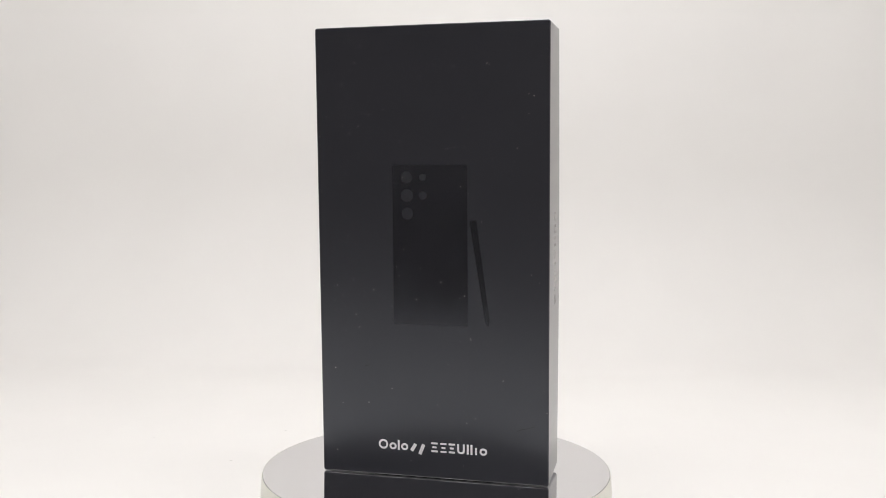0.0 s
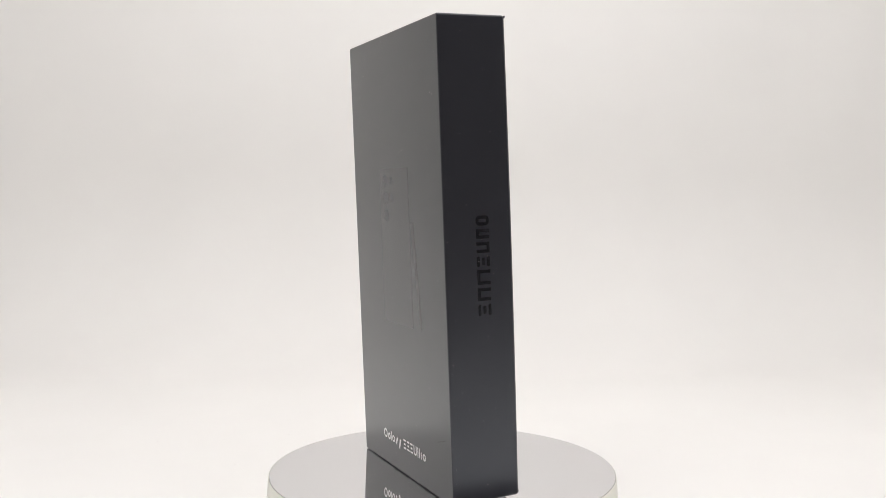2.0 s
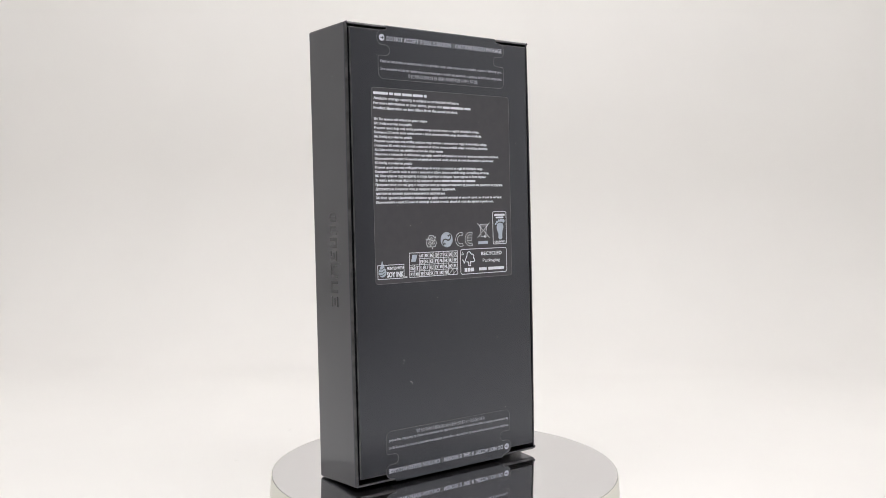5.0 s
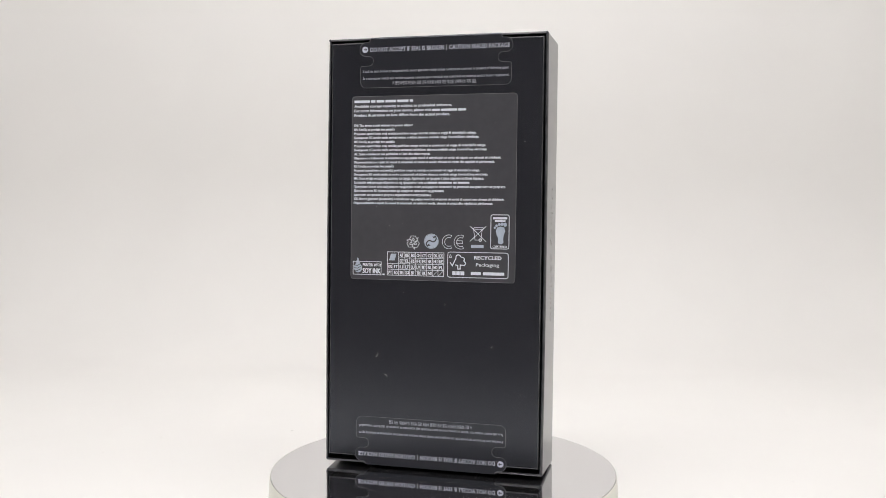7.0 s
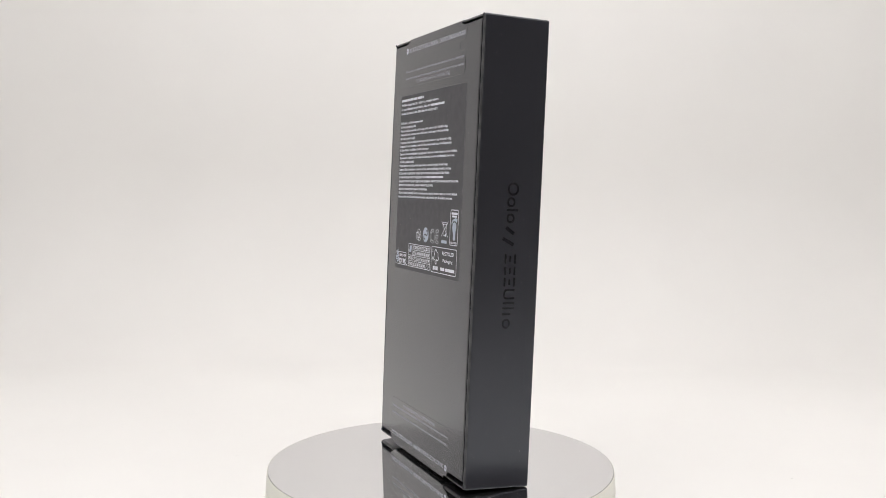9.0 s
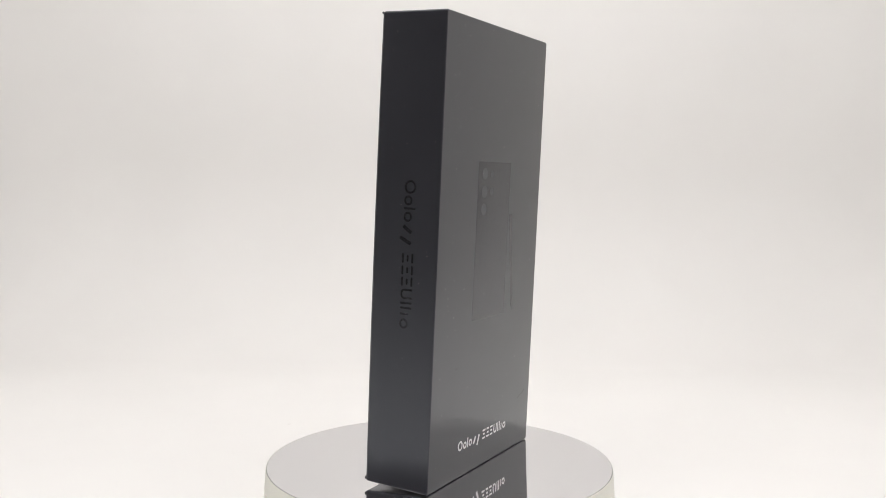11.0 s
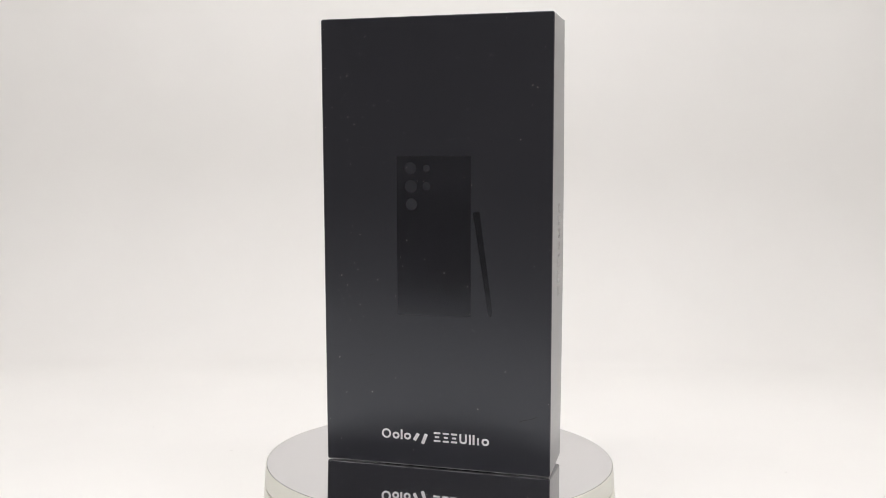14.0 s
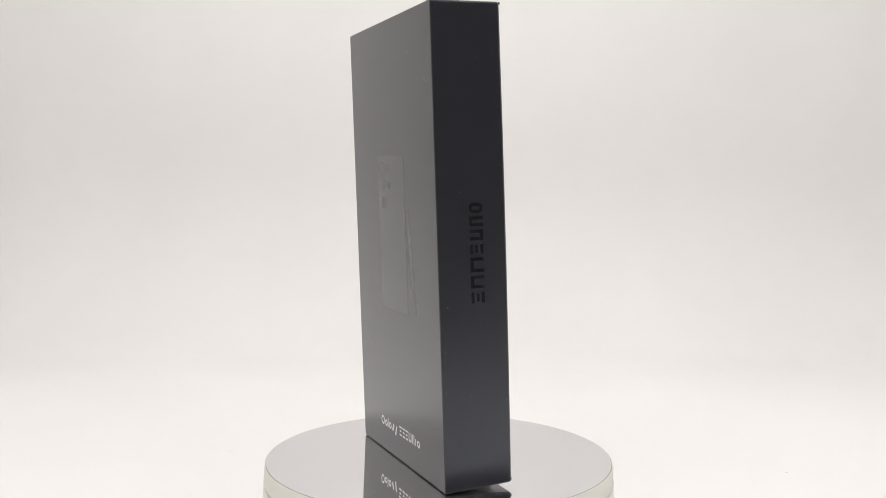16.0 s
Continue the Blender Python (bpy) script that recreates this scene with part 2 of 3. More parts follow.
def sheet_specks():
    bm = bmesh.new()
    rng = random.Random(5)
    X, Y = Vector((1, 0, 0)), Vector((0, 1, 0))
    for x, y, length, ang in ((-0.1066, 0.104, 0.0012, 0.4), (-0.088, 0.165, 0.002, 0.9), (-0.16, 0.15, 0.0012, 2.0), (0.12, 0.13, 0.001, 1.2), (0.17, 0.07, 0.001, 0.2)):
        fibre(bm, Vector((x, y, FLOOR_Z + 0.0003)), X, Y, length, 0.5, ang, 0.0003)
    dust_flakes(bm, rng, 40, lambda r: (Vector((r.uniform(-0.3, 0.3), r.uniform(-0.1, 0.19), FLOOR_Z + 0.0003)), X, Y), 0.00008, 0.0003)
    m = mottled(material("grey_lint", (0.4, 0.38, 0.36), 0.9), (0.42, 0.40, 0.38), (0.3, 0.29, 0.27), 300)
    tagged(part("lint", bm, m, None, kind="stuff"), "few grey lint specks lying on the white sweep", "lint")


# ---- the turntable ----
SINK = -0.0003      # the platform lies a little below its rim


def turntable():
    ob = new("turntable")
    ob.location = (0, 0, 0)
    z0 = FLOOR_Z
    r = DISC_R + 0.0002
    prof = [(0.0001, -0.0022), (DISC_R + 0.0001, -0.0022), (DISC_R + 0.00012, -0.0005), (DISC_R + 0.00015, -0.00035), (r, -0.00045), (r + 0.0001, -0.0009),
            (r + 0.0006, -0.0077), (r + 0.0003, -0.0081)]
    bm, _ = lathe(prof, 160)
    part("cap_ring", bm, CREAM_PLASTIC, ob, "cream white plastic rim")
    bm, _ = lathe([(r - 0.0005, -0.0079), (r - 0.0005, -0.0089)], 128)
    part("seam", bm, SEAM, ob, "thin dark seam")
    bm, rings = lathe([(r - 0.0007, -0.0087), (r + 0.0006, -0.0088), (r + 0.0007, -0.0092), (r + 0.0016, -0.0250), (r - 0.001, z0 + 0.0015), (r - 0.004, z0)], 128)
    bm.faces.new(list(reversed(rings[-1])))
    part("base", bm, CREAM_PLASTIC, ob, "cream white plastic drum base")
    bm, rings = lathe([(DISC_R, -0.0020), (DISC_R, SINK - 0.0001), (DISC_R - 0.00008, SINK), (DISC_R - 0.00016, SINK)], 160, mats=[1, 1, 1])
    bm.faces.new(rings[-1])
    disc = part("disc", bm, [MIRROR, DISC_EDGE], ob, "dark mirror-finished round platform")
    bm = bmesh.new()
    rng = random.Random(11)
    X, Y = Vector((1, 0, 0)), Vector((0, 1, 0))

    def place(g):
        a, rad = g.uniform(0, 6.283), DISC_R * 0.97 * math.sqrt(g.random())
        return Vector((rad * math.cos(a), rad * math.sin(a), SINK + 0.00006)), X, Y
    dust_flakes(bm, rng, 190, place, 0.00004, 0.00020)
    for _ in range(7):
        o, _u, _v = place(rng)
        fibre(bm, o, X, Y, rng.uniform(0.0008, 0.0016), 0.6, rng.uniform(0, 6), 0.00008)
    part("dust", bm, DISC_DUST, disc, kind="stuff")
    return tagged(ob, "round cream motorised turntable with a dark mirror top", "turntable"), disc


# ---- the carton ----
W2, D2 = BOX_W / 2, BOX_D / 2
BACK = D2 + 0.00035        # the tray stands a little proud of the lid


def bow(y, z):
    """How far the lid's long sides belly outwards, most at half height by the open back."""
    h = max(0.0, min(1.0, z / BOX_H))
    return 0.00042 * 4 * h * (1 - h) * max(0.0, min(1.0, (y + D2) / BOX_D))


def on_front(u, v, lift=0.05):
    return Vector(((1.006 * u + 0.15) * MM, -D2 - lift * MM, (1.007 * v - 1.16) * MM))


def on_back(u, v, lift=0.05):
    return Vector((-(1.008 * u + 0.13) * MM, BACK + lift * MM, (1.006 * v - 0.92) * MM))


def on_right(u, v, lift=0.05):
    y, z = (1.006 * u - 0.11) * MM, (1.006 * v - 1.01) * MM
    return Vector((W2 + bow(y, z) + lift * MM, y, z))


def on_left(u, v, lift=0.05):
    y, z = -(1.006 * u + 0.23) * MM, (1.005 * v - 0.85) * MM
    return Vector((-W2 - bow(y, z) - lift * MM, y, z))


def upside_down(u, v, lift=0.05):
    return on_back(-0.9 - u, 171.3 - v, lift)


def fill(bm, face, pts, lift=0.05, depth=0.0):
    """A printed or raised patch from points in millimetres on a face."""
    vs = [bm.verts.new(face(u, v, lift)) for u, v in pts]
    bm.faces.new(vs)
    if depth:
        low = [bm.verts.new(face(u, v, lift - depth)) for u, v in pts]
        for i in range(len(vs)):
            j = (i + 1) % len(vs)
            bm.faces.new((vs[j], vs[i], low[i], low[j]))


def stroke(bm, face, pts, width, lift=0.05, closed=False):
    """A line of even width through points in millimetres, with mitred joints."""
    n = len(pts)
    sides = []
    for i, (x, y) in enumerate(pts):
        a = pts[(i - 1) % n] if closed or i else None
        b = pts[(i + 1) % n] if closed or i < n - 1 else None
        d1 = Vector((x - a[0], y - a[1])).normalized() if a else None
        d2 = Vector((b[0] - x, b[1] - y)).normalized() if b else None
        d1, d2 = d1 or d2, d2 or d1
        t = d1 + d2
        t = t.normalized() if t.length > 1e-6 else d1
        nrm = Vector((-t.y, t.x))
        k = width / 2 / max(0.35, nrm.dot(Vector((-d1.y, d1.x))))
        sides.append((bm.verts.new(face(x + nrm.x * k, y + nrm.y * k, lift)), bm.verts.new(face(x - nrm.x * k, y - nrm.y * k, lift))))
    last = n if closed else n - 1
    for i in range(last):
        a, b = sides[i], sides[(i + 1) % n]
        bm.faces.new((a[0], a[1], b[1], b[0]))


def arc(cx, cy, rx, ry, a0, a1, n=18):
    return [(cx + rx * math.cos(radians(a0 + (a1 - a0) * k / n)), cy + ry * math.sin(radians(a0 + (a1 - a0) * k / n))) for k in range(n + 1)]


def ring(cx, cy, rx, ry, n=24):
    return arc(cx, cy, rx, ry, 0, 360, n)[:-1]


def box_at(cx, cy, w, h, r=0.3, n=3):
    return [(cx + x, cy + y) for x, y in rounded_rect(w / 2, h / 2, r, n)]


def lettering(name, words, face, u, v, cap, width, mat, parent, bold=0.0, lift=0.06):
    """A line of printed text as a flat mesh: left end u, baseline v, capital height and full width in millimetres."""
    cu = bpy.data.curves.new(name, "FONT")
    cu.body, cu.size, cu.resolution_u, cu.offset = words, 1.0, 2, min(bold, 0.014)
    tmp = new(name, cu)
    bpy.context.view_layer.update()
    me = bpy.data.meshes.new_from_object(tmp.evaluated_get(bpy.context.evaluated_depsgraph_get()))
    bpy.data.objects.remove(tmp)
    bpy.data.curves.remove(cu)
    xs = [p.co.x for p in me.vertices]
    if not xs:
        return None
    low, span = min(xs), max(xs) - min(xs)
    for p in me.vertices:
        p.co = face(u + (p.co.x - low) * width / span, v + p.co.y * cap / 0.73, lift)
    if bold > 0.015:
        bm, shift = bmesh.new(), face(cap * 0.085, 0, 0.004) - face(0, 0, 0)
        bm.from_mesh(me)
        more = bmesh.ops.duplicate(bm, geom=bm.verts[:] + bm.edges[:] + bm.faces[:])
        bmesh.ops.translate(bm, vec=shift, verts=[v for v in more["geom"] if isinstance(v, bmesh.types.BMVert)])
        bm.to_mesh(me)
        bm.free()
    me.name = name
    me.materials.clear()
    me.materials.append(mat)
    ob = new(name, me)
    ob.parent = parent
    return ob


def carton():
    ob = new("phone_carton")
    tagged(ob, "black upright phone carton with sealed lid standing on turntable", "carton")

    def loop(y, inset, r):
        sag = 0.00114 - 0.0005 * (y + D2) / BOX_D      # the foot of the carton is not quite square
        pts = [(x, BOX_H / 2 + z - (sag if z < 0 else 0)) for x, z in rounded_rect(W2 - inset, BOX_H / 2 - inset, max(r - inset, 0.0002), 4)]
        ring_pts = []
        for (x0, z0), (x1, z1) in zip(pts, pts[1:] + pts[:1]):
            strips = 16 if abs(z1 - z0) > 0.05 else 1
            ring_pts += [(x0 + (x1 - x0) * k / strips, z0 + (z1 - z0) * k / strips) for k in range(strips)]
        return [(x + (1 if x > 0 else -1) * bow(y, z) if abs(x) > W2 - 0.002 else x,
                 y + 0.6 * bow(y, z) * max(0.0, y / D2) if abs(x) > W2 - 0.002 else y, z) for x, z in ring_pts]

    # lid: shell open at the back with a folded rim
    e = 0.00055
    bm = bmesh.new()
    loops = [loop(-D2, e, 0.0009)]
    for k in range(1, 5):
        a = radians(90 * k / 4)
        loops.append(loop(-D2 + e * (1 - math.cos(a)), e * (1 - math.sin(a)), 0.0009))
    loops += [loop(D2 - 0.0010, 0.0, 0.0009), loop(D2 - 0.0006, 0.0001, 0.0009), loop(D2 - 0.0002, 0.0004, 0.0009), loop(D2, 0.0008, 0.0009), loop(D2, 0.00095, 0.0009),
              loop(D2 - 0.0002, 0.00105, 0.0009), loop(D2 - 0.006, 0.00105, 0.0009)]
    skin(bm, loops, cap_first=True)
    bmesh.ops.recalc_face_normals(bm, faces=bm.faces[:])
    # back rim facets: the edge's reflection is put into the colour
    for f in bm.faces:
        if 0.35 < f.normal.y < 0.9 and len(f.verts) == 4:
            f.material_index = 1
        elif f.normal.y < -0.75 and f.normal.z < -0.15:
            f.material_index = 2
    lid = part("lid", bm, [CARD, EDGE_GLINT, PALE_EDGE], ob, "soft-touch black card lid")
    # wrapped corners of the rim stand a little proud
    for sx in (-1, 1):
        for top in (0, 1):
            bm = bmesh.new()
            c = Vector((sx * (W2 - 0.0006), D2 + 0.00005, 0.0006 if not top else BOX_H - 0.0006))
            bmesh.ops.create_icosphere(bm, subdivisions=2, radius=0.0005 if top else 0.00065 if sx < 0 else 0.00035, matrix=Matrix.Translation(c) @ Matrix.Diagonal((1.1, 0.7, 1.1, 1)))
            part("corner_fold", bm, CARD, lid)

    # tray: inner box whose back panel closes the carton
    bm = bmesh.new()
    t = 0.00145
    back = BACK
    tray_w, tray_h = W2 - t, BOX_H / 2 - 0.0021

    def loop(y, inset, r):
        k = inset - t
        return [(x, y, BOX_H / 2 + 0.0002 + z) for x, z in rounded_rect(tray_w - k, tray_h - k, max(r - inset, 0.0003), 4)]

    loops = [loop(-D2 + 0.002, t, 0.0018), loop(back - 0.0007, t, 0.0018), loop(back - 0.0003, t + 0.00008, 0.0018), loop(back - 0.0001, t + 0.00025, 0.0018), loop(back, t + 0.0005, 0.0018)]
    skin(bm, loops, True, True)
    bmesh.ops.recalc_face_normals(bm, faces=bm.faces[:])
    # highlight along the tray's bevel, painted as a paler strip
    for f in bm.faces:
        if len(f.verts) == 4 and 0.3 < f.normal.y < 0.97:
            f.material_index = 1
    part("tray", bm, [TRAY_CARD, EDGE_GLINT], ob, "smooth black card tray closing the back")

    front_print(lid)
    side_marks(lid)
    scuffs(lid)
    seal(ob, on_back, "upper tamper seal of satin grey film", True)
    seal(ob, upside_down, "lower tamper seal of satin grey film", False)
    info_label(ob)
    return ob


def front_print(lid):
    bm = bmesh.new()
    fill(bm, on_front, box_at(-0.55, 90.1, 28.9, 60.6, 0.5), 0.03, 0.05)
    part("phone_print", bm, UV_GLOSS, lid, "spot-gloss black phone outline")
    for u, v, r in ((-9.45, 115.8, 2.3), (-9.3, 109.0, 2.45), (-9.2, 102.2, 2.3), (-3.2, 115.8, 1.35), (-3.2, 109.0, 1.6)):
        bm = bmesh.new()
        fill(bm, on_front, ring(u, v, r, r, 32), 0.045)
        part("lens_print", bm, CARD, lid, "matt lens circle")
    bm = bmesh.new()
    fill(bm, on_front, [(14.75, 99.0), (15.1, 99.5), (17.0, 99.85), (17.3, 99.4), (22.25, 62.3), (21.85, 60.3), (21.3, 60.1), (20.45, 62.0)], 0.03, 0.05)
    part("pen_print", bm, UV_GLOSS, lid, "spot-gloss black pen")
    wordmark(lid, on_front, SILVER_INK, -21.9, 10.4, 43.5, 3.9, 0.80, "pale silver printed mark", 0.05)


def wordmark(lid, face, mat, u0, v0, width, cap, pen, label, lift):
    """The product mark as a row of plain rounded shapes: rings, bars and blocks in its rhythm."""
    k = width / 43.5
    xh = cap * 0.72
    shapes = (("ring", 0.0, 3.9, 0, cap), ("ring", 4.4, 7.3, 0, xh), ("bar", 8.15, 8.15, 0, cap), ("ring", 9.1, 12.0, 0, xh),
              ("slant", 12.9, 15.4, 0, xh), ("slant", 16.2, 18.6, -1.15, xh),
              ("stack", 21.1, 23.9, 0, cap), ("stack", 24.7, 27.3, 0, cap), ("stack", 28.0, 30.6, 0, cap),
              ("cup", 31.4, 34.4, 0, cap), ("bar", 35.55, 35.55, 0, cap), ("bar", 37.0, 37.0, 0, cap), ("bar", 38.75, 38.75, 0, xh), ("ring", 40.1, 43.1, 0, xh))
    for kind, a, b, low, high in shapes:
        bm = bmesh.new()
        x0, x1, y0, y1 = u0 + a * k, u0 + b * k, v0 + low, v0 + high
        h = pen / 2
        if kind == "ring":
            stroke(bm, face, box_at((x0 + x1) / 2, (y0 + y1) / 2, x1 - x0 - pen, y1 - y0 - pen, min(x1 - x0, y1 - y0) / 2 - h - 0.01, 5), pen, lift, True)
        elif kind == "bar":
            stroke(bm, face, [(x0, y0), (x0, y1)], pen, lift)
        elif kind == "stack":
            for y, cut in ((y0 + h, 0.0), ((y0 + y1) / 2, 0.16), (y1 - h, 0.0)):
                fill(bm, face, box_at((x0 + x1) / 2, y, (x1 - x0) * (1 - 2 * cut), pen, h - 0.02, 3), lift)
        elif kind == "slant":
            stroke(bm, face, [(x0 + h, y0), (x1 - h, y1)], pen * 1.7, lift)
        else:
            stroke(bm, face, [(x0 + h, y1), (x0 + h, y0 + 1.2)] + arc((x0 + x1) / 2, y0 + 1.2, (x1 - x0) / 2 - h, 1.2 - h, 180, 360, 8)[1:] + [(x1 - h, y1)], pen, lift)
        part("mark_shape", bm, mat, lid, label)


def side_marks(lid):
    def turned_up(u, v, lift=0.05):       # reads upwards on the right side
        return on_right(1.7 - v, u, lift)

    def turned_down(u, v, lift=0.05):     # reads downwards on the left side
        return on_left(v + 1.2, 172.0 - u, lift)

    starts = (67.0, 72.3, 78.0, 84.3, 89.2, 94.2, 98.8)
    ends = (71.0, 76.8, 83.2, 88.0, 93.0, 97.6, 102.3)
    kinds = ("stack", "arch", "arch", "stack", "cup", "arch", "ring")
    for a, b, kind in zip(starts, ends, kinds):
        bm = bmesh.new()
        lo, hi, pen = -2.55, 2.55, 1.15
        h = pen / 2
        if kind == "ring":
            stroke(bm, turned_up, box_at((a + b) / 2, 0, b - a - pen, hi - lo - pen, 0.8, 4), pen, 0.04, True)
        elif kind == "stack":
            for y, cut in ((lo + h, 0.0), (0.0, 0.12), (hi - h, 0.0)):
                fill(bm, turned_up, box_at((a + b) / 2, y, (b - a) * (1 - 2 * cut), pen, h - 0.05, 3), 0.04)
        elif kind == "arch":
            stroke(bm, turned_up, [(a + h, lo), (a + h, hi - h), (b - h, hi - h), (b - h, lo)], pen, 0.04)
        else:
            stroke(bm, turned_up, [(a + h, hi), (a + h, lo + h), (b - h, lo + h), (b - h, hi)], pen, 0.04)
        part("embossed_shape", bm, EMBOSS, lid, "embossed gloss black maker mark")
    wordmark(lid, turned_down, EMBOSS, 59.4, -2.4, 53.8, 4.6, 0.75, "embossed gloss black product mark", 0.04)


def scuffs(lid):
    rng = random.Random(3)
    X, Y, Z = Vector((1, 0, 0)), Vector((0, 1, 0)), Vector((0, 0, 1))
    bm = bmesh.new()

    def front(g):
        if g.random() < 0.35:
            return on_front(g.gauss(-34, 5) if g.random() < 0.7 else g.gauss(10, 9), g.gauss(140, 18) if g.random() < 0.6 else g.gauss(68, 6), 0.07), X, Z
        return on_front(g.uniform(-43, 43), g.uniform(2, 170), 0.07), X, Z

    def front_in(g):
        o, u, v = front(g)
        return Vector((max(-W2 + 0.001, min(W2 - 0.001, o.x)), o.y, max(0.002, min(BOX_H - 0.002, o.z)))), u, v
    dust_flakes(bm, rng, 300, front_in, 0.00004, 0.00028)
    dust_flakes(bm, rng, 80, lambda g: (on_right(g.uniform(-12, 12), g.uniform(2, 170), 0.07), Y, Z), 0.00004, 0.0002)
    dust_flakes(bm, rng, 100, lambda g: (on_left(g.uniform(-12, 12), g.uniform(2, 170), 0.07), Y, Z), 0.00004, 0.0002)
    # a cloud of fine specks on the upper part of the front
    dust_flakes(bm, rng, 90, lambda g: (on_front(max(-43, min(30, g.gauss(-33, 4.5))), max(100, min(169, g.gauss(150, 12))), 0.07), X, Z), 0.00003, 0.00015)
    # rubbed edges carry more of it
    for sx in (-1, 1):
        dust_flakes(bm, rng, 26, lambda g: (on_front(sx * g.uniform(43.2, 44.2), g.uniform(2, 170), 0.07), X, Z), 0.00005, 0.00016)
    dust_flakes(bm, rng, 80, lambda g: (on_back(g.uniform(-42, 42), g.uniform(2, 170), 0.2), X, Z), 0.00004, 0.0002)
    for u, v, a in ((-27, 165, 0.6), (9, 156.5, 2.9), (21.5, 157, 1.0), (15, 55, 1.9), (-37, 150, 1.2)):
        fibre(bm, on_front(u, v, 0.08), X, Z, 0.0009, 0.7, a, 0.00009)
    for u, v, a, long in ((-23.0, 45.0, 1.9, 0.0022), (-19.3, 36.5, 0.7, 0.0019), (5.0, 66.0, 1.5, 0.001), (24.0, 50.0, 2.4, 0.0009)):
        fibre(bm, on_back(u, v, 0.1), X, Z, long, 0.9, a, 0.0001)
    part("dust", bm, DUST, lid, kind="stuff")
    bm = bmesh.new()
    stroke(bm, on_front, [(32.6, 20.7), (34.5, 21.5), (37.0, 22.0), (39.4, 23.0)], 0.15, 0.06)
    part("scratch", bm, DARK_SCRATCH, lid, "dark surface scratch")
    bm = bmesh.new()
    stroke(bm, on_front, [(-27.0, 43.0), (-25.2, 43.4)], 0.15, 0.06)
    part("scratch", bm, DARK_SCRATCH, lid, "dark surface scratch")


def seal(ob, face, label, upper):
    """Film with scalloped sides: a neck over the edge, a rounded head, notches and a wide tongue."""
    left = [(-26.8, 171.25), (-26.8, 171.2)] + arc(-28.2, 171.2, 1.4, 1.2, 0, -90, 5)[1:] + arc(-28.6, 167.2, 2.8, 2.8, 90, 180, 6) + \
        arc(-28.8, 166.9, 2.6, 2.5, 180, 270, 6)[1:] + arc(-27.6, 162.5, 2.0, 1.95, 90, -90, 10) + \
        arc(-30.0, 159.6, 1.0, 0.95, 90, 180, 4)[1:] + arc(-28.6, 154.2, 2.4, 2.4, 180, 270, 6)
    right = [(-0.5 - u, v) for u, v in reversed(left)]
    shape = left + right
    bm = bmesh.new()
    fill(bm, face, shape, 0.05, 0.04)
    film = part("upper_seal" if upper else "lower_seal", bm, SEAL_FILM, ob, label)
    # the neck bends over the edge on to the lid's end
    bm = bmesh.new()
    foot = BOX_H if upper else 0.0008
    line = [(BACK + 0.00005 - 0.0011 * (1 - math.cos(radians(a))), foot - 0.0008 + 0.0009 * math.sin(radians(a))) for a in range(0, 91, 10)]
    line.append((-D2 + 0.006, BOX_H + 0.0001 if upper else 0.0013))
    xs = sorted((face(-26.8, 172, 0).x, face(26.3, 172, 0).x))
    grid = [[bm.verts.new((x, y, z if upper else -z)) for x in (xs[0], 0.0, xs[1])] for y, z in line]
    for a, b in zip(grid, grid[1:]):
        for k in (0, 1):
            bm.faces.new((a[k], a[k + 1], b[k + 1], b[k])).smooth = True
    part("seal_fold", bm, SEAL_FILM, film)
    if not upper:
        bm = bmesh.new()
        skin(bm, [[(x + 0.0003, y - D2 + 0.0065, z) for x, y in rounded_rect(0.0255 - k * 0.001, 0.0055 - k * 0.0012, 0.002)]
                  for k, z in ((0, -0.0009), (1, -0.0014), (2, -0.00155))], False, True)
        part("film_bulge", bm, SEAL_FILM, film, "puckered film under the carton")
    bm = bmesh.new()
    stroke(bm, face, shape[1:-1], 0.16, 0.06)
    part("cut_edge", bm, SEAL_EDGE, film)
    lettering("seal_text", "DO NOT ACCEPT IF SEAL IS BROKEN", face, -26.9, 166.15, 1.75, 30.4, GREY_INK, film, 0.014, 0.07)
    lettering("seal_text", "CAUTION SEALED PACKAGE", face, 5.6, 166.15, 1.75, 24.1, GREY_INK, film, 0.014, 0.07)
    bm = bmesh.new()
    stroke(bm, face, [(4.55, 165.7), (4.55, 168.2)], 0.13, 0.07)
    part("divider", bm, DIM_INK, film)
    bm = bmesh.new()
    fill(bm, face, ring(-29.1, 167.1, 1.25, 1.25), 0.07)
    dot = part("arrow_disc", bm, GREY_INK, film)
    bm = bmesh.new()
    stroke(bm, face, [(-29.8, 167.1), (-28.5, 167.1)], 0.28, 0.09)
    stroke(bm, face, [(-28.95, 167.6), (-28.45, 167.1), (-28.95, 166.6)], 0.26, 0.09)
    part("arrow", bm, SEAL_FILM, film)
    lettering("seal_text", "If seal has been broken or tampered with, do not give clear receipt unless contents are examined in presence of delivering agent.",
              face, -30.0, 157.9, 1.15, 59.5, DIM_INK, film, 0.012, 0.07)
    lettering("seal_text", "Se o selo estiver violado não receber o pacote, a menos que o conteúdo seja examinado na presença do distribuidor responsável.",
              face, -30.0, 155.05, 1.15, 59.5, DIM_INK, film, 0.012, 0.07)
    lettering("seal_text", "이 봉인 라벨이 파손되어 있을 경우 내용물 누락에 대한 책임을 당사에서는 지지 않음.",
              face, -17.5, 152.9, 1.2, 34.3, DIM_INK, film, 0.008, 0.07)


def bars(name, face, u, v, widths, height, mat, parent, gap=0.5):
    bm = bmesh.new()
    for w in widths:
        fill(bm, face, [(u, v), (u + w, v), (u + w, v + height), (u, v + height)], 0.06)
        u += w + gap
    return part(name, bm, mat, parent)


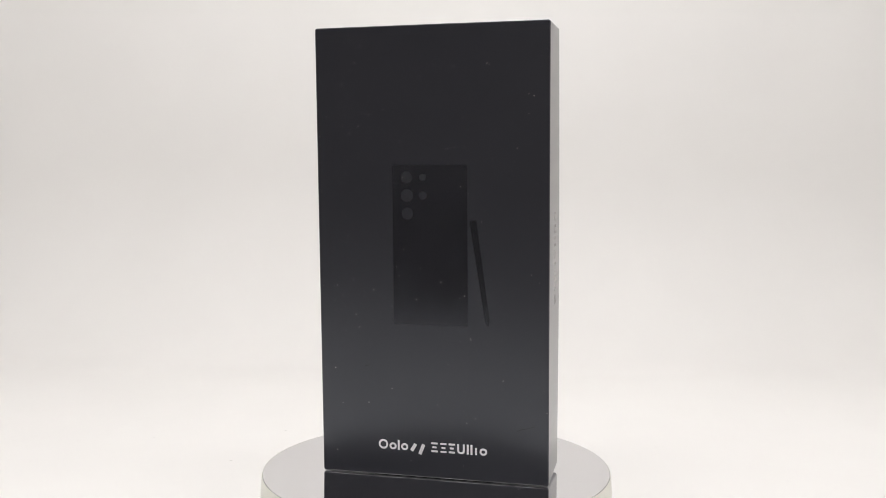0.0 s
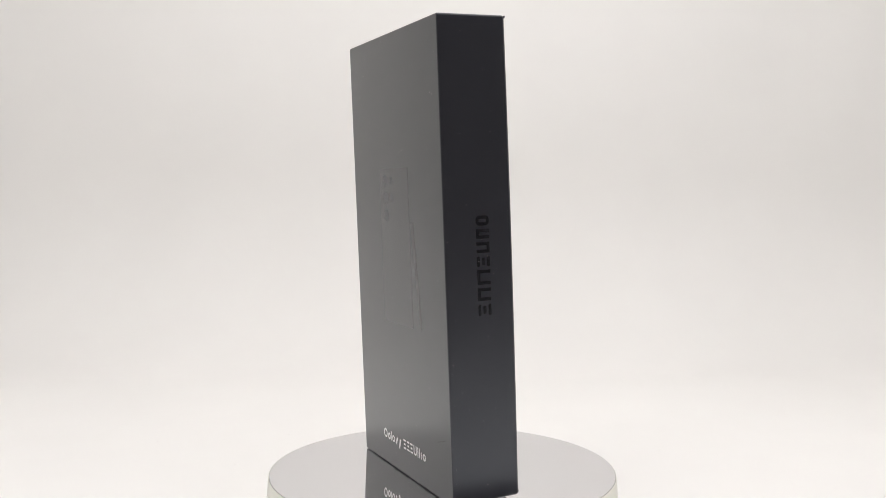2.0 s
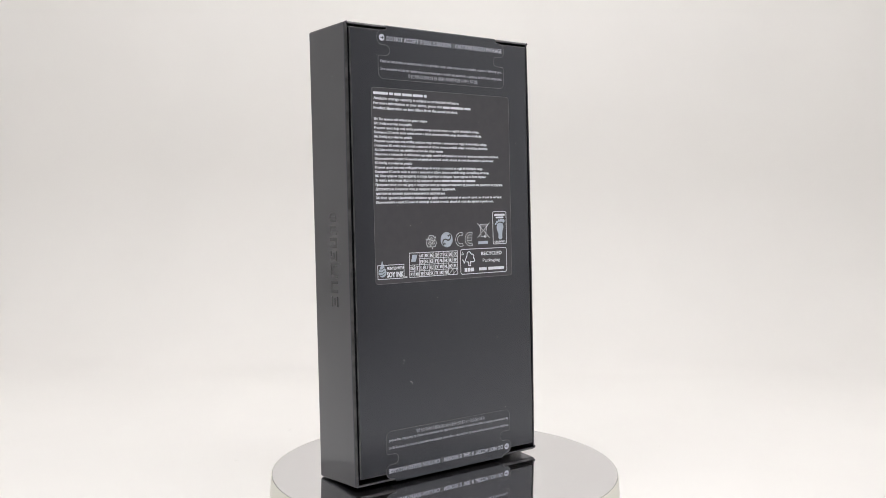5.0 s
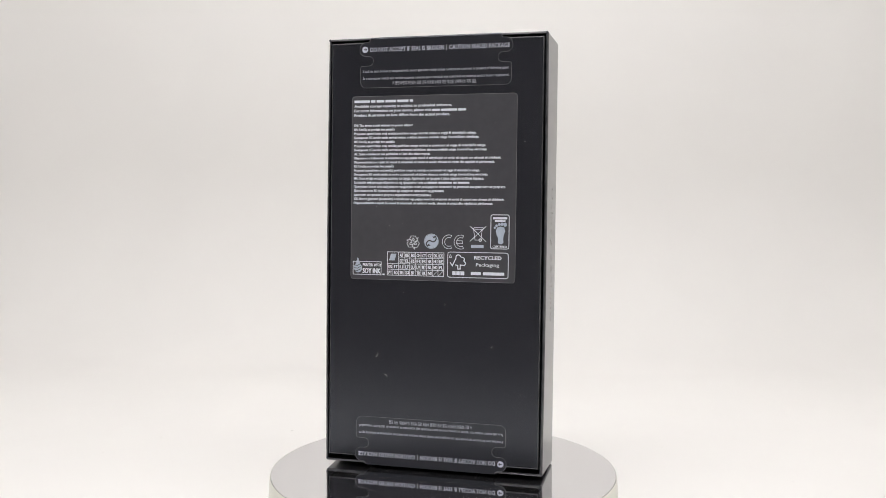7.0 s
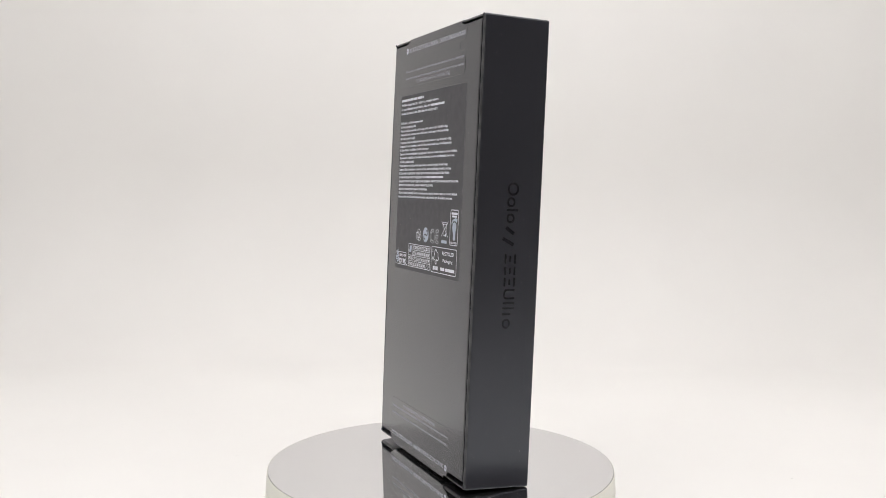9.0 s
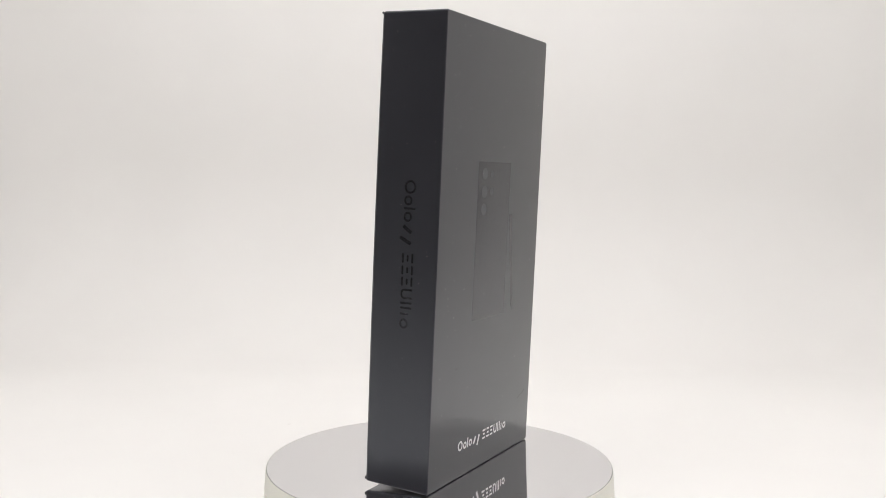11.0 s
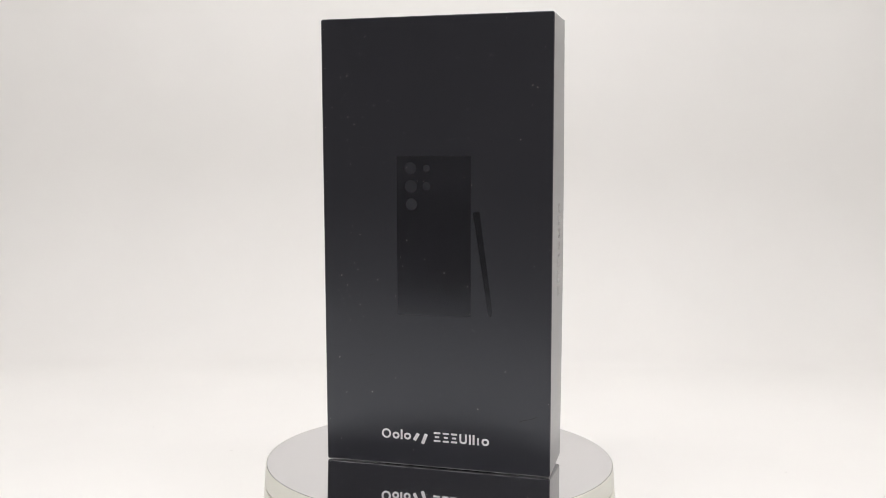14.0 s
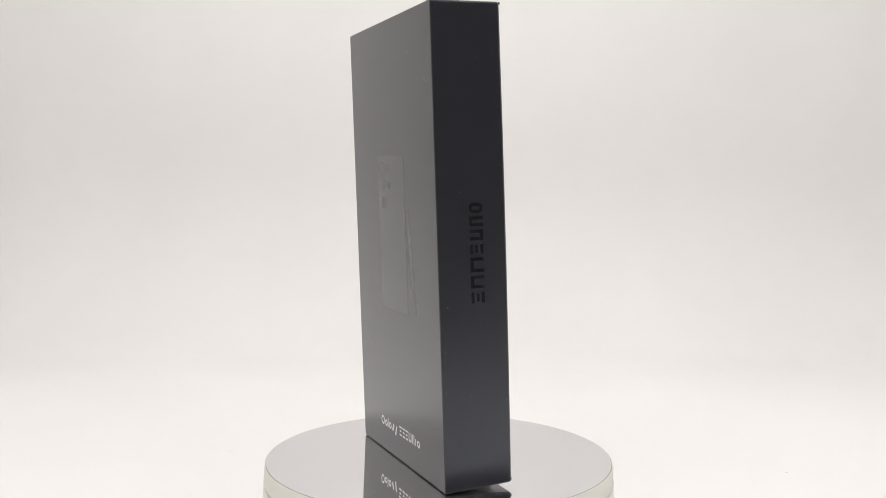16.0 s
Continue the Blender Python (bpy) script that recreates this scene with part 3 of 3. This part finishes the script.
def info_label(ob):
    f = on_back
    bm = bmesh.new()
    fill(bm, f, box_at(-0.75, 111.8, 67.4, 73.4, 1.3, 5), 0.03, 0.12)
    lab = part("information_label", bm, LABEL_PAPER, ob, "charcoal paper label with pale printed text")
    bm = bmesh.new()
    stroke(bm, f, box_at(-0.75, 111.8, 67.3, 73.3, 1.3, 5), 0.14, 0.04, True)
    part("cut_edge", bm, LABEL_EDGE, lab)
    # heading
    bars("address_bar", f, -33.5, 145.9, (6.6, 1.8, 3.2, 4.4, 4.7, 1.4), 1.0, WHITE_INK, lab)
    lettering("text_line", "Available storage capacity is subject to preloaded software.", f, -33.5, 144.0, 1.15, 40.4, WHITE_INK, lab, 0.030)
    lettering("text_line", "For more information on your device, please visit", f, -33.5, 142.2, 1.15, 32.0, WHITE_INK, lab, 0.030)
    bars("link_bar", f, -1.1, 142.1, (3.3, 6.6, 3.2), 0.9, WHITE_INK, lab, 0.35)
    lettering("text_line", "Product illustration on box differs from the actual product.", f, -33.5, 140.4, 1.15, 39.6, WHITE_INK, lab, 0.030)
    body = (("EN: The device is sold without the power adapter", 733), ("BA: Uređaj se prodaje bez punjača", 701),
            ("Propusni opsezi koje ovaj uređaj podržava mogu varirati ovisno o regiji ili dobavljaču usluga.", 843),
            ("Dostupnost 5G mreže može varirati ovisno o državi, davaocu mrežnih usluga i korisničkom okruženju.", 848),
            ("ME: Uređaj se prodaje bez punjača", 701),
            ("Propusni opsezi koje ovaj uređaj podržava mogu varirati u zavisnosti od regije ili dobavljača usluga.", 860),
            ("Dostupnost 5G mreže može varirati u zavisnosti od države, davaoca mrežnih usluga i korisničkog okruženja.", 862),
            ("AL: Spina e karikuesit nuk përfshihet në kuti dhe shitet veçmas", 764),
            ("Diapazonet e frekuencës të mbështetura nga pajisja mund të ndryshojnë në varësi të rajonit ose ofruesit të shërbimit.", 886),
            ("Disponueshmëria e rrjetit 5G mund të ndryshojë në varësi të vendit, ofruesit të rrjetit dhe mjedisit të përdoruesit.", 875),
            ("RS: Uređaj se prodaje bez punjača", 700),
            ("Propusni opsezi koje ovaj uređaj podržava mogu da variraju u zavisnosti od regije ili dobavljača usluga.", 850),
            ("Dostupnost 5G mreže može da varira u zavisnosti od države, davaoca mrežnih usluga i korisničkog okruženja.", 864),
            ("MK: Оваа кутија не содржи адаптер за струја. Адаптерот се продава / дава одделно на Ваше барање.", 857),
            ("", 833),
            ("Пропусниот опсег што овој уред го поддржува може да варира во зависност од регионот или давателот на услугите.", 894),
            ("Достапноста на 5G мрежата може да варира во зависност од државата,", 789),
            ("давателот на мрежните услуги и корисничкото опкружување.", 767),
            ("XK: Brezi i gjerësisë (bandwidth) i mbështetur nga pajisja mund të ndryshojë në varësi të rajonit ose ofruesit të shërbimit.", 892),
            ("Disponueshmëria e rrjetit 5G mund të ndryshojë në varësi të vendit, ofruesit të rrjetit dhe mjedisit të përdoruesit.", 873))
    for i, (words, end) in enumerate(body):
        v = 136.35 - 1.632 * i
        width = (end - 628) * 0.2338
        if words:
            lettering("text_line", words, f, -33.45, v, 1.02, width, WHITE_INK, lab, 0.034)
        else:
            lettering("text_line", "За повеќе информации обратете се кај продавачот или на", f, -33.45, v, 1.02, 30.4, WHITE_INK, lab, 0.034)
            bars("link_bar", f, -2.6, v, (4.0, 5.6, 1.5, 4.7), 0.8, WHITE_INK, lab, 0.4)
    # recycling arrows
    bm = bmesh.new()
    arrow = ((-1.35, 0.9), (-0.75, 2.15), (0.75, 2.15), (1.25, 1.3), (1.8, 1.6), (1.2, 0.2), (-0.1, 0.5), (0.45, 0.85), (0.1, 1.4), (-0.1, 1.4), (-0.5, 0.65))
    for k in range(3):
        c, s = math.cos(radians(120 * k)), math.sin(radians(120 * k))
        stroke(bm, f, [(-8.25 + (x * c - y * s) * 1.15, 90.3 + (x * s + y * c) * 1.15) for x, y in arrow], 0.22, 0.06, True)
    part("recycling_arrows", bm, WHITE_INK, lab)
    # two-arrow disc
    bm = bmesh.new()
    fill(bm, f, ring(-0.75, 90.85, 2.75, 2.75, 32), 0.06)
    stroke(bm, f, ring(-0.75, 90.85, 2.9, 2.9, 32), 0.2, 0.064, True)
    part("arrow_disc", bm, PALE_BLUE_INK, lab)
    bm = bmesh.new()
    c, s = math.cos(radians(-38)), math.sin(radians(-38))
    for sgn in (1, -1):
        swirl = [(sgn * x, sgn * y) for x, y in arc(0.0, 1.25, 1.15, 1.25, 100, -90, 10)]
        stroke(bm, f, [(-0.75 + x * c - y * s, 90.85 + x * s + y * c) for x, y in swirl], 0.5, 0.075)
        barb = [(sgn * x, sgn * y) for x, y in ((-0.9, 1.6), (0.15, 2.55), (0.2, 1.5))]
        fill(bm, f, [(-0.75 + x * c - y * s, 90.85 + x * s + y * c) for x, y in barb], 0.078)
    part("arrow_gap", bm, LABEL_PAPER, lab)
    # conformity letters
    bm = bmesh.new()
    for cx in (6.4, 11.2):
        for rr in (2.75, 1.75):
            stroke(bm, f, arc(cx, 90.7, rr * 0.98, rr, 65, 295, 16), 0.2, 0.06)
        for sy in (-1, 1):
            stroke(bm, f, [(cx + 1.16, 90.7 + sy * 2.5), (cx + 0.74, 90.7 + sy * 1.58)], 0.2, 0.06)
    stroke(bm, f, [(9.5, 90.2), (11.9, 90.2), (11.9, 91.2), (9.5, 91.2)], 0.2, 0.06)
    part("conformity_mark", bm, WHITE_INK, lab)
    # crossed-out wheeled bin and bar
    bm = bmesh.new()
    stroke(bm, f, [(14.8, 97.0), (21.3, 91.0)], 0.24, 0.06)
    stroke(bm, f, [(21.3, 97.0), (14.8, 91.0)], 0.24, 0.06)
    stroke(bm, f, [(16.3, 95.7), (16.9, 91.6), (19.2, 91.6), (19.8, 95.7)], 0.22, 0.064)
    stroke(bm, f, [(16.0, 95.8), (20.2, 95.8), (20.0, 96.5), (16.6, 96.5), (16.0, 95.8)], 0.2, 0.064)
    stroke(bm, f, ring(19.0, 91.6, 0.5, 0.5, 12), 0.28, 0.068, True)
    part("bin_sign", bm, WHITE_INK, lab)
    bars("bin_bar", f, 15.3, 88.5, (5.1,), 1.2, PALE_BLUE_INK, lab)
    # footprint badge
    bm = bmesh.new()
    stroke(bm, f, box_at(26.75, 94.9, 7.2, 13.2, 0.7), 0.3, 0.06, True)
    part("badge_frame", bm, WHITE_INK, lab)
    bm = bmesh.new()
    fill(bm, f, [(25.1, 95.2), (25.7, 96.6), (27.0, 97.0), (28.4, 96.6), (28.9, 95.2), (28.3, 93.6), (28.1, 92.2), (28.2, 90.8), (27.6, 90.1), (26.6, 90.1),
                 (26.0, 90.8), (26.1, 92.4), (25.5, 93.6)], 0.06)
    for cx, cy, r in ((24.7, 96.5, 0.42), (25.4, 97.25, 0.5), (26.45, 97.75, 0.55), (27.6, 97.9, 0.62), (28.8, 97.7, 0.72)):
        fill(bm, f, ring(cx, cy, r, r * 1.1, 14), 0.064)
    part("footprint", bm, PALE_BLUE_INK, lab)
    bars("badge_bar", f, 24.0, 99.75, (5.6,), 0.85, WHITE_INK, lab)
    bars("badge_bar", f, 24.7, 98.75, (4.2,), 0.7, WHITE_INK, lab)
    lettering("badge_text", "CERTIFIED", f, 23.9, 88.8, 0.8, 5.7, WHITE_INK, lab, 0.034)
    # paper badge
    bm = bmesh.new()
    stroke(bm, f, box_at(18.1, 81.75, 24.2, 9.9, 0.9), 0.28, 0.06, True)
    part("badge_frame", bm, WHITE_INK, lab)
    bm = bmesh.new()
    stroke(bm, f, [(7.0, 82.7), (7.9, 81.3), (9.3, 84.2)] + arc(10.3, 84.8, 0.95, 0.85, 190, 20, 8) + arc(11.9, 83.9, 0.85, 0.8, 110, -40, 8) +
           arc(12.4, 82.3, 0.8, 0.75, 70, -110, 8) + [(11.1, 81.7), (11.1, 80.1), (10.1, 80.1), (10.1, 81.5), (9.0, 81.7)], 0.4, 0.06)
    stroke(bm, f, [(6.5, 84.6), (7.1, 85.7), (7.7, 84.6), (6.5, 84.6)], 0.2, 0.06)
    part("tree_sign", bm, WHITE_INK, lab)
    bars("badge_bar", f, 7.9, 77.7, (1.4, 1.4, 1.6), 1.5, WHITE_INK, lab, 0.25)
    lettering("badge_text", "RECYCLED", f, 16.6, 84.0, 1.45, 10.9, WHITE_INK, lab, 0.030)
    lettering("badge_text", "Packaging", f, 17.4, 81.3, 1.35, 9.2, WHITE_INK, lab, 0.01)
    bars("badge_bar", f, 15.4, 77.9, (4.0, 8.5), 1.2, WHITE_INK, lab, 0.8)
    # country table
    bm = bmesh.new()
    x0, x1, y0, y1 = -18.9, 4.45, 77.0, 86.3
    cw, ch = (x1 - x0) / 10, (y1 - y0) / 4
    stroke(bm, f, [(x0, y0), (x1, y0), (x1, y1), (x0, y1)], 0.26, 0.06, True)
    for k in range(1, 4):
        stroke(bm, f, [(x0 + (2 * cw if k == 3 else 0), y0 + k * ch), (x1, y0 + k * ch)], 0.2, 0.062)
    for k in range(1, 10):
        stroke(bm, f, [(x0 + k * cw, y0), (x0 + k * cw, y0 + (2 * ch if k == 1 else 4 * ch))], 0.2, 0.064)
    for k in (8, 9):
        stroke(bm, f, [(x0 + k * cw, y0), (x0 + (k + 1) * cw, y0 + ch)], 0.18, 0.066)
    part("country_table", bm, WHITE_INK, lab)
    bm = bmesh.new()
    fill(bm, f, [(-18.2, 82.9), (-15.9, 82.9), (-15.1, 85.6), (-17.4, 85.6)], 0.06)
    part("package_sign", bm, PALE_BLUE_INK, lab)
    rows = (("", "", "AT", "BE", "BG", "CH", "CY", "CZ", "DK", "DE"), ("", "", "EE", "EL", "ES", "FI", "FR", "HR", "HU", "IE"),
            ("IS", "IT", "LI", "LT", "LU", "LV", "MT", "NL", "NO", "PL"), ("PT", "RO", "SE", "SI", "SK", "TR", "UK", "NI", "", ""))
    for r, codes in enumerate(rows):
        for c, code in enumerate(codes):
            if code:
                lettering("country_code", code, f, x0 + (c + 0.2) * cw, y1 - (r + 0.8) * ch, 1.35, cw * 0.62, WHITE_INK, lab, 0.028)
    # ink badge
    bm = bmesh.new()
    stroke(bm, f, [(-33.4, 77.0), (-21.5, 77.0), (-21.5, 82.2), (-33.4, 82.2)], 0.26, 0.06, True)
    part("badge_frame", bm, WHITE_INK, lab)
    bm = bmesh.new()
    fill(bm, f, [(-31.4, 84.0), (-30.7, 82.2)] + arc(-31.3, 79.6, 1.75, 1.9, 50, -230, 16) + [(-32.0, 82.2)], 0.06)
    part("ink_drop", bm, PALE_BLUE_INK, lab)
    bm = bmesh.new()
    for v in (81.0, 79.9, 78.9):
        stroke(bm, f, [(-32.9, v - 0.3), (-31.6, v - 0.45), (-30.2, v + 0.3)], 0.26, 0.07)
    part("drop_gap", bm, LABEL_PAPER, lab)
    lettering("badge_text", "PRINTED WITH", f, -29.3, 80.35, 1.15, 7.5, WHITE_INK, lab, 0.034)
    lettering("badge_text", "SOY INK", f, -29.4, 77.55, 2.1, 7.6, WHITE_INK, lab, 0.034)
    bars("badge_bar", f, -21.0, 77.0, (1.0,), 0.5, WHITE_INK, lab)


# ---- build ----
room()
tent()
strip = led_strip()
strip.matrix_world = pose(LED_X, LED_ROWS[0][0], 0.709, 14)
copy_thing(strip, pose(LED_X, LED_ROWS[1][0], 0.711))
sheet_specks()
table, platform = turntable()
phone_carton = carton()


def motions():
    carton_rows, disc_rows = [], []
    for k in range(33):
        t = 0.5 * k
        turn = -(TURN_START + TURN_RATE * t)
        a = radians(turn)
        x = STAND[0] * math.cos(a) - STAND[1] * math.sin(a)
        y = STAND[0] * math.sin(a) + STAND[1] * math.cos(a)
        carton_rows.append((t, pose(x, y, STAND[2], LEAN, 0, turn)))
        disc_rows.append((t, pose(0, 0, 0, 0, 0, turn)))
    walk(phone_carton, carton_rows)
    walk(platform, disc_rows)


motions()
